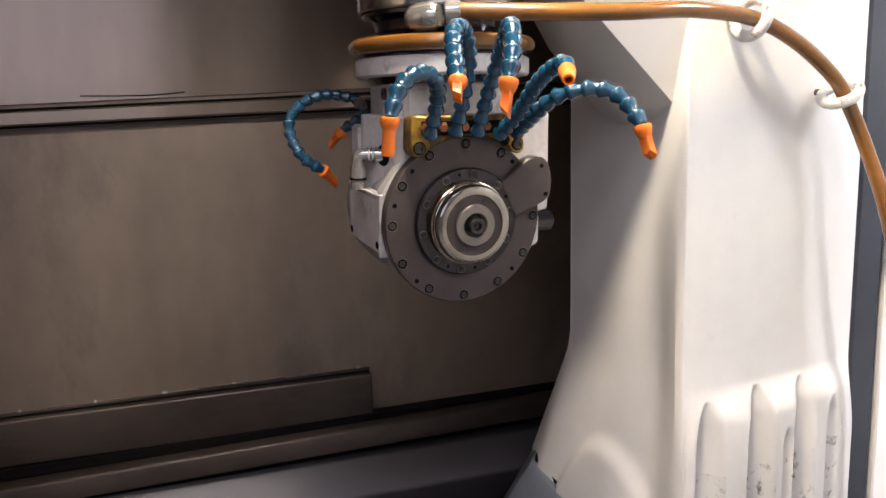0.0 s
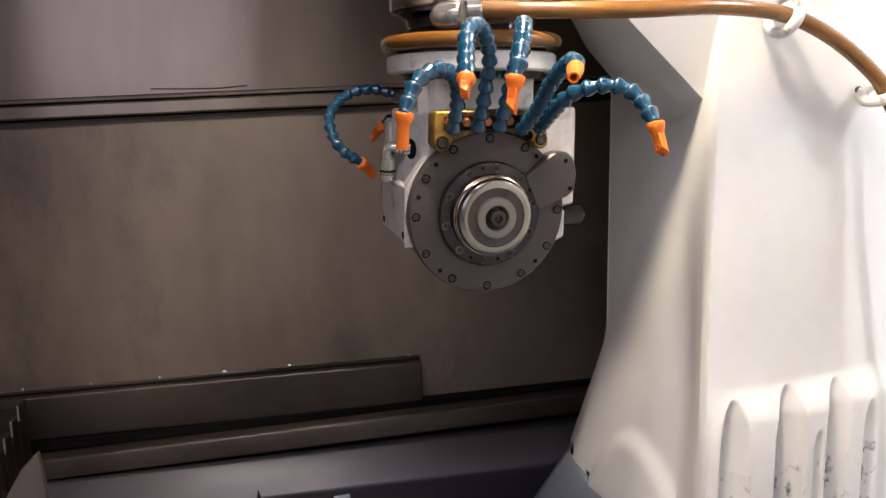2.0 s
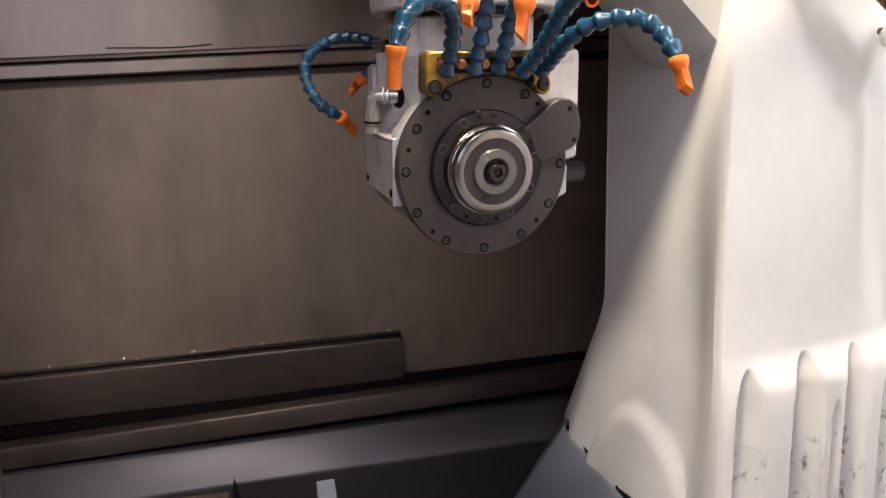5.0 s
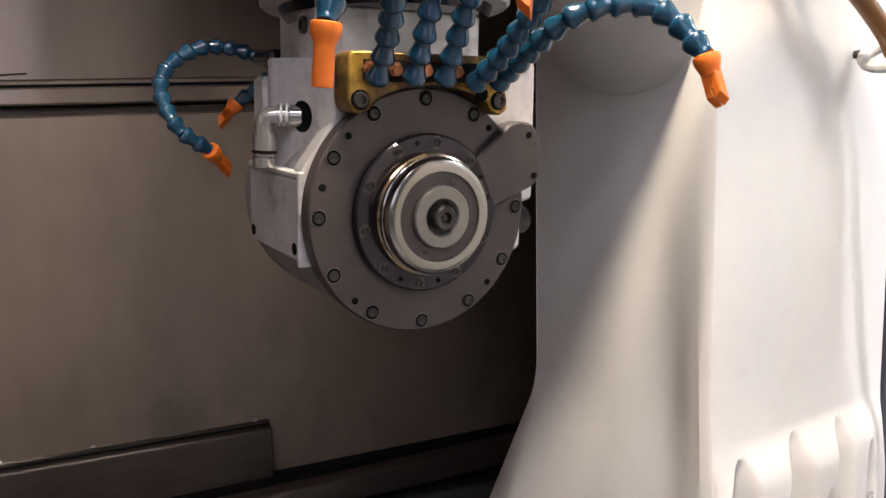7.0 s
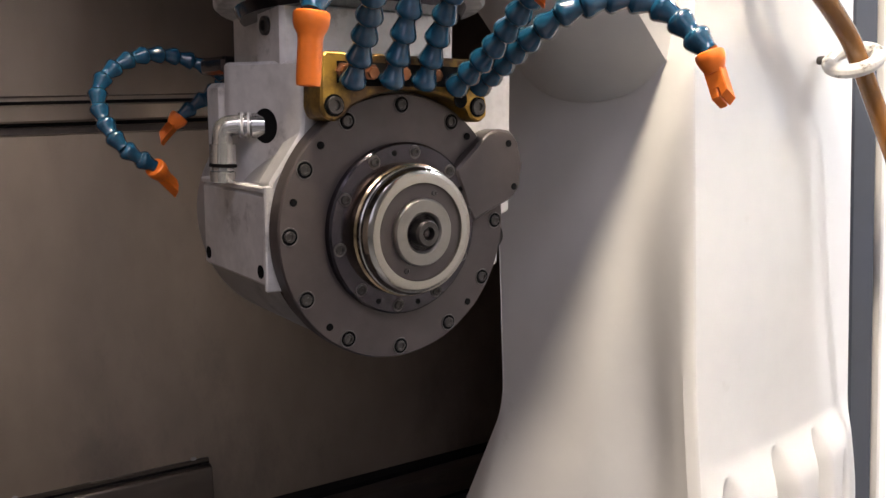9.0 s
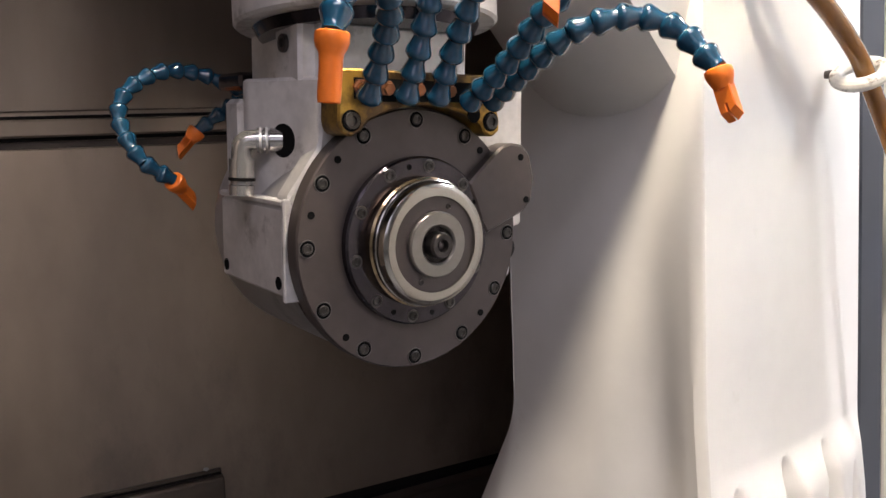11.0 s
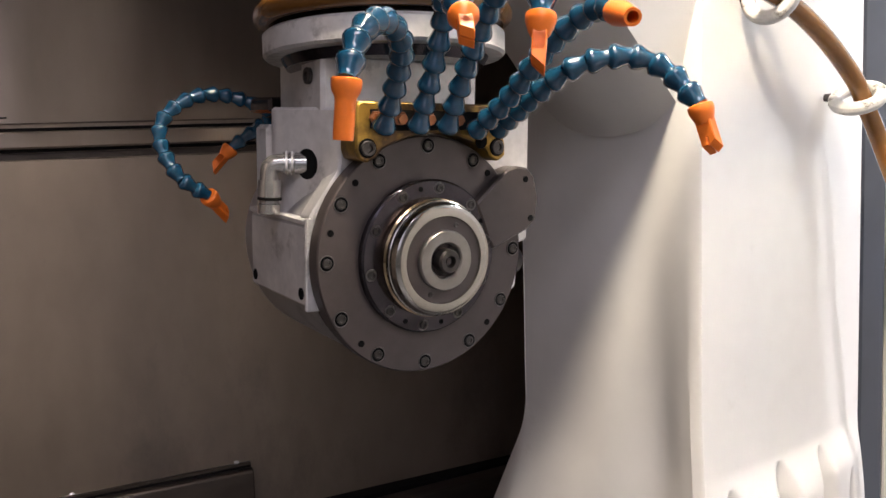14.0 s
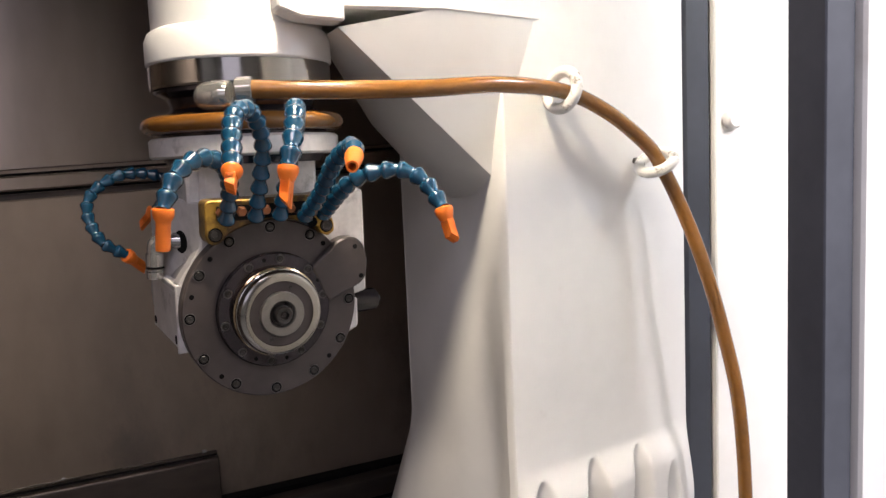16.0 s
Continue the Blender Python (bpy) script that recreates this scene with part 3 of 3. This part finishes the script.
part("elbow_collar", lathe([(0.0085, 0), (0.0125, 0), (0.0125, 0.018), (0.0108, 0.019), (0.0108, 0.025), (0.0122, 0.026), (0.0118, 0.036), (0.009, 0.037)], 20), CHROME, elbow, m=along((-0.140, 0.0965, 0.079), (-0.141, 0.097, 0.04)))
part("o_ring", lathe([(0.0100, 0), (0.0130, 0.0003), (0.0130, 0.0030), (0.0100, 0.0033)], 20), BLACK, elbow, "black sealing ring", along((-0.1402, 0.0967, 0.0605), (-0.141, 0.097, 0.04)))
part("bore", lathe([(0, 0), (0.0165, 0), (0.0165, 0.001), (0, 0.001)], 24), HOLE, head, m=along((-0.1075, 0.070, 0.097), (-0.2, 0.040, 0.097)))
part("rear_connector", box(-0.080, -0.05, 0.245, 0.315, 0.152, 0.172, 0.004), DARKSTEEL, head, "dark rear hose connector")
for x, y, z in ((-0.06, 0.062, 0.2125), (0.05, 0.062, 0.2125), (0.13, 0.06, 0.1635), (0.11, 0.10, 0.1635)):
    part("block_screw", small, BOLT, head, m=pose(x, y, z))
# gold manifold bracket
arc = [(0.1325 * math.cos(math.radians(a)), 0.1325 * math.sin(math.radians(a))) for a in range(60, 121, 5)]
poly = [(-0.090, 0.163), (-0.095, 0.158), (-0.096, 0.114), (-0.092, 0.105), (-0.082, 0.102), (-0.072, 0.107), (-0.0663, 0.1148)] + arc[::-1][1:-1] + [(0.0663, 0.1148), (0.070, 0.106), (0.080, 0.102), (0.090, 0.108), (0.090, 0.120), (0.083, 0.142), (0.078, 0.163)]
bracket = part("manifold", prism(poly, -0.019, 0.016, 0.002), GOLD, head, "gold anodised coolant manifold")
# Slab on the manifold's front, black for the pocket's shaded inside.
part("pocket", prism([(-0.080, 0.155), (-0.080, 0.136), (-0.05, 0.134), (0.045, 0.136), (0.070, 0.140), (0.070, 0.155)], -0.0196, -0.0185), HOLE, bracket, "black slab painted for the shade in the hose pocket")
for x, z in ((-0.083, 0.1165), (0.0775, 0.1175)):
    part("counterbore", finish("counterbore", lathe([(0.0098, 0), (0.0098, 0.0008), (0, 0.0008)], 20), HOLE), HOLE, bracket, m=pose(x, -0.0192, z, 90))
    part("screw", screw_mesh(0.0078, 0.003), BOLT, bracket, m=pose(x, -0.0198, z, 90))
part("port", finish("port", lathe([(0.008, 0), (0.008, 0.0008), (0, 0.0008)], 20), HOLE), HOLE, bracket, m=pose(0.056, -0.0192, 0.124, 90))
for x in (-0.074, -0.046, -0.012, 0.024, 0.058):
    part("hose_fitting", lathe([(0.0075, 0), (0.0075, 0.007), (0.0055, 0.008), (0.0055, 0.012), (0, 0.012)], 6), BRASS, bracket, "copper coloured fitting", pose(x, -0.015, 0.1475, 100))

# ---- jointed coolant hoses ----
PITCH = 0.0215
SEG = finish("hose_segment", lathe([(0, 0.0), (0.0090, 0.0), (0.0112, 0.0022), (0.0120, 0.0036), (0.0123, 0.0056), (0.0119, 0.0078), (0.0108, 0.0106), (0.0086, 0.0165), (0.0079, 0.0190), (0.0080, 0.0225), (0, 0.0230)], 18), BLUE)
NOZ = finish("nozzle", lathe([(0.0, 0.0), (0.0118, 0.0), (0.0134, 0.001), (0.0137, 0.003), (0.0135, 0.008), (0.0122, 0.012), (0.0098, 0.016), (0.0093, 0.020), (0.0093, 0.047), (0.0088, 0.051), (0.0066, 0.051), (0.0060, 0.03), (0, 0.03)], 20), ORANGE)


def slit_nozzle():
    """Round cup with a square-shouldered flat spout, cut off at a slant and slotted at the end."""
    bm = lathe([(0.0, 0.0), (0.0106, 0.0), (0.0128, 0.0012), (0.0134, 0.004), (0.0132, 0.008), (0.0120, 0.012), (0.0098, 0.018), (0.0080, 0.021), (0, 0.0215)], 24)
    for x0, x1 in ((-0.0084, -0.0007), (0.0007, 0.0084)):
        own = box(x0, x1, -0.0062, 0.0058, 0.020, 0.055, 0.0008)
        for v in own.verts:
            v.co.z -= 0.9 * (v.co.y + 0.0062) * max(0, (v.co.z - 0.035) / 0.02) + (0.004 if v.co.x > 0.004 and v.co.z > 0.04 else 0)
        merge(bm, own)
    own = box(-0.0084, 0.0084, -0.0063, 0.0059, 0.012, 0.036, 0.0010)
    return finish("nozzle", merge(bm, own), ORANGE)


SLIT = slit_nozzle()
SHORT = finish("nozzle", lathe([(0.0, 0.0), (0.0096, 0.0), (0.0118, 0.002), (0.0122, 0.007), (0.0117, 0.014), (0.0104, 0.024), (0.0088, 0.034), (0.0078, 0.043), (0.0052, 0.043), (0.0048, 0.02), (0, 0.02)], 20), ORANGE)


def coolant_hose(pts, tip, slit, label, turn=0, thick=1.0):
    hose = thing("coolant_hose", label, "coolant hose", "jointed coolant hoses", m=Matrix.Translation(pts[0]))
    o = Vector(pts[0])
    path = spline(pts, PITCH * thick)
    for a, b in zip(path, path[1:]):
        s = (b - a).length / PITCH
        part("hose_segment", SEG, BLUE, hose, m=along(a - o, b - o) @ Matrix.Diagonal((thick, thick, s, 1)))
    end = path[-1]
    s = (Vector(tip) - end).length / (0.045 if slit is None else 0.052)
    part("nozzle", SHORT if slit is None else SLIT if slit else NOZ, ORANGE, hose, "orange plastic nozzle", along(end - o, Vector(tip) - o) @ Matrix.Diagonal((0.9, 0.9, max(0.6, s), 1)) @ pose(0, 0, 0, 0, 0, turn))
    return hose


LB = "blue jointed plastic coolant hose with orange nozzle"
coolant_hose([(0.282, 1.190, 1.459), (0.286, 1.165, 1.498), (0.278, 1.122, 1.533), (0.247, 1.084, 1.547), (0.212, 1.050, 1.529), (0.194, 1.033, 1.491)], (0.190, 1.036, 1.442), False, LB + ", bent aside")
coolant_hose([(0.3215, 1.194, 1.460), (0.328, 1.165, 1.520), (0.329, 1.140, 1.568), (0.308, 1.095, 1.602), (0.281, 1.046, 1.594), (0.269, 1.000, 1.556), (0.264, 0.970, 1.532)], (0.257, 0.951, 1.511), True, LB + ", looped high", 90)
coolant_hose([(0.356, 1.198, 1.460), (0.362, 1.165, 1.515), (0.364, 1.105, 1.575), (0.350, 1.028, 1.601), (0.333, 0.973, 1.566), (0.322, 0.955, 1.533)], (0.314, 0.949, 1.489), True, LB + ", arched", 70)
coolant_hose([(0.391, 1.202, 1.460), (0.400, 1.140, 1.491), (0.403, 1.070, 1.532), (0.409, 1.006, 1.553), (0.402, 0.972, 1.542)], (0.385, 0.926, 1.528), None, LB + ", short, forward")
coolant_hose([(0.419, 1.205, 1.462), (0.424, 1.125, 1.494), (0.435, 1.088, 1.512), (0.461, 1.068, 1.521), (0.488, 1.053, 1.521), (0.510, 1.036, 1.507), (0.523, 1.008, 1.473)], (0.531, 0.998, 1.430), True, LB + ", long, outstretched", 110)
coolant_hose([(0.300, 1.480, 1.500), (0.262, 1.540, 1.508), (0.210, 1.548, 1.528), (0.159, 1.533, 1.528), (0.116, 1.522, 1.502), (0.106, 1.512, 1.468), (0.124, 1.490, 1.423), (0.159, 1.496, 1.399)], (0.190, 1.527, 1.369), True, LB + ", hooked", 75, 0.9)
coolant_hose([(0.272, 1.565, 1.512), (0.252, 1.610, 1.492), (0.216, 1.622, 1.465)], (0.188, 1.628, 1.433), True, LB + ", short, hanging", 20, 0.9)

# ---- amber supply hose and its rings ----
supply = thing("supply_hose", "amber coolant supply hose with nickel end fitting", "hose", m=Matrix.Translation((0.30, 1.15, 1.63)))
o = Vector((0.30, 1.15, 1.63))
run = [(0.320, 1.166, 1.634), (0.43, 1.128, 1.629), (0.55, 1.118, 1.629), (0.68, 1.148, 1.636), (0.810, 1.188, 1.628), (0.905, 1.208, 1.594), (0.985, 1.222, 1.543), (1.017, 1.226, 1.508), (1.058, 1.222, 1.430), (1.090, 1.205, 1.330), (1.13, 1.20, 1.20), (1.165, 1.20, 1.05), (1.18, 1.2, 0.8), (1.18, 1.2, 0.3)]
part("hose", tube([Vector(q) - o for q in run], 0.0125, 16), AMBER, supply)
part("end_ball", lathe([(0, -0.036), (0.008, -0.0345), (0.0145, -0.030), (0.0192, -0.022), (0.0212, -0.012), (0.0212, 0.0), (0.0198, 0.010), (0.0150, 0.018), (0, 0.020)], 32), CHROME, supply, "nickel end fitting", along((-0.014, 0.046, -0.001), (0.05, -0.008, 0.004)))
part("clamp", lathe([(0.0126, -0.011), (0.017, -0.011), (0.018, -0.009), (0.018, 0.009), (0.017, 0.011), (0.0126, 0.011)], 24), CHROME, supply, "nickel hose clamp", along((0.016, 0.019, 0.003), (0.08, -0.006, 0.005)))


def hose_ring(c, toward, label):
    ring = thing("hose_ring", label, "ring", "hose rings on the column", m=along(c, toward))
    bm = bmesh.new()
    n, k = 36, 12
    vs = [[bm.verts.new(((0.0300 + 0.0092 * math.cos(2 * math.pi * j / k)) * math.cos(2 * math.pi * i / n), (0.0300 + 0.0092 * math.cos(2 * math.pi * j / k)) * math.sin(2 * math.pi * i / n), 0.0095 * math.sin(2 * math.pi * j / k))) for j in range(k)] for i in range(n)]
    for i in range(n):
        for j in range(k):
            bm.faces.new((vs[i][j], vs[(i + 1) % n][j], vs[(i + 1) % n][(j + 1) % k], vs[i][(j + 1) % k]))
    part("ring_body", bm, RINGW, ring)
    back = ring.matrix_world.inverted().to_3x3() @ Vector((-0.25, 0.97, 0.0))
    side = Vector((back.x, back.y, 0)).normalized()
    part("stem", lathe([(0.0075, 0), (0.0065, 0.003), (0.0055, 0.012), (0, 0.013)], 14), BOLT, ring, "dark threaded stem", along(side * 0.034, side * 0.08))
    return ring


hose_ring((0.811, 1.197, 1.631), (0.900, 1.226, 1.608), "worn white eye ring that guides the hose")
hose_ring((1.014, 1.232, 1.510), (1.064, 1.256, 1.427), "worn white eye ring that guides the hose")

# ---- low things at the chamber's far end ----
cover = thing("way_cover", "dark stepped telescopic steel way cover", "way cover", m=pose(-0.722, 2.22, 0.738))
for i in range(9):
    part("cover_plate", box(-0.75, -0.004 * i, -0.045 * (i + 1), -0.045 * i + 0.02, -0.026 * i - 0.60, -0.026 * i, 0.003), WAY, cover)
# Pale slivers hold the plate edges' wear together with their highlight.
worn = finish("worn_edge_highlight", box(-0.003, 0.0008, -0.0008, 0.004, -0.040, 0.0008), CASTD)
for i in range(9):
    part("worn_edge_highlight", worn, CAST, cover, "bright worn edge, its highlight painted in" if i == 0 else "", pose(-0.004 * i, -0.045 * (i + 1), -0.026 * i))
guide = thing("splash_plate", "pale brownish plastic splash plate beside the way cover", "splash plate", m=pose(-0.60, 1.95, 0.0))
part("plate", prism([(-0.13, 0.10), (-0.004, 0.10), (-0.003, 0.50), (0.003, 0.568), (0.0, 0.643), (-0.009, 0.697), (-0.05, 0.655), (-0.13, 0.52)], 0.0, 0.022, 0.004, seg=2), BEIGE, guide)
fitting = thing("coolant_fitting", "bright nickel coolant fitting with ribbed nut", "pipe fitting", m=pose(-0.637, 1.885, 0.543, 0, -90, 0))
part("body", lathe([(0, 0), (0.012, 0.002), (0.022, 0.010), (0.026, 0.022), (0.027, 0.060), (0.030, 0.064), (0.031, 0.086), (0.027, 0.090), (0.027, 0.20), (0, 0.20)], 28), CHROME, fitting)
for d in (0.095, 0.112):
    part("nut_ring", lathe([(0.0272, 0), (0.034, 0.002), (0.034, 0.010), (0.0272, 0.012)], 12), CHROME, fitting, m=Matrix.Translation((0, 0, d)))
part("stand", box(-0.44, 0.0, -0.02, 0.02, 0.12, 0.16, 0.004), SHEET, fitting, "dark steel stand")
table = thing("work_table", "dull brown-grey steel table edge with an upright black fin", "table", m=pose(0, 1.2, 0))
part("top", box(-0.55, -0.058, -0.3, 0.22, 0.745, 0.782, 0.003), LOWSTEEL, table)
part("base", box(-0.5, 0.14, -0.25, 0.18, 0.10, 0.66, 0.01), SHEET, table)
part("post", box(-0.5, -0.07, -0.2, 0.15, 0.655, 0.75, 0.004), SHEET, table)
part("fin", prism([(-0.058, 0.65), (-0.051, 0.808), (-0.043, 0.772), (-0.043, 0.65)], 0.19, 0.222, 0.001), BLACK, table, "black upright fin")
part("bar", prism([(0.086, 0.65), (0.085, 0.783), (0.116, 0.785), (0.126, 0.65)], -0.3, 0.22, 0.002), PLINTH, table, "pale steel bar")
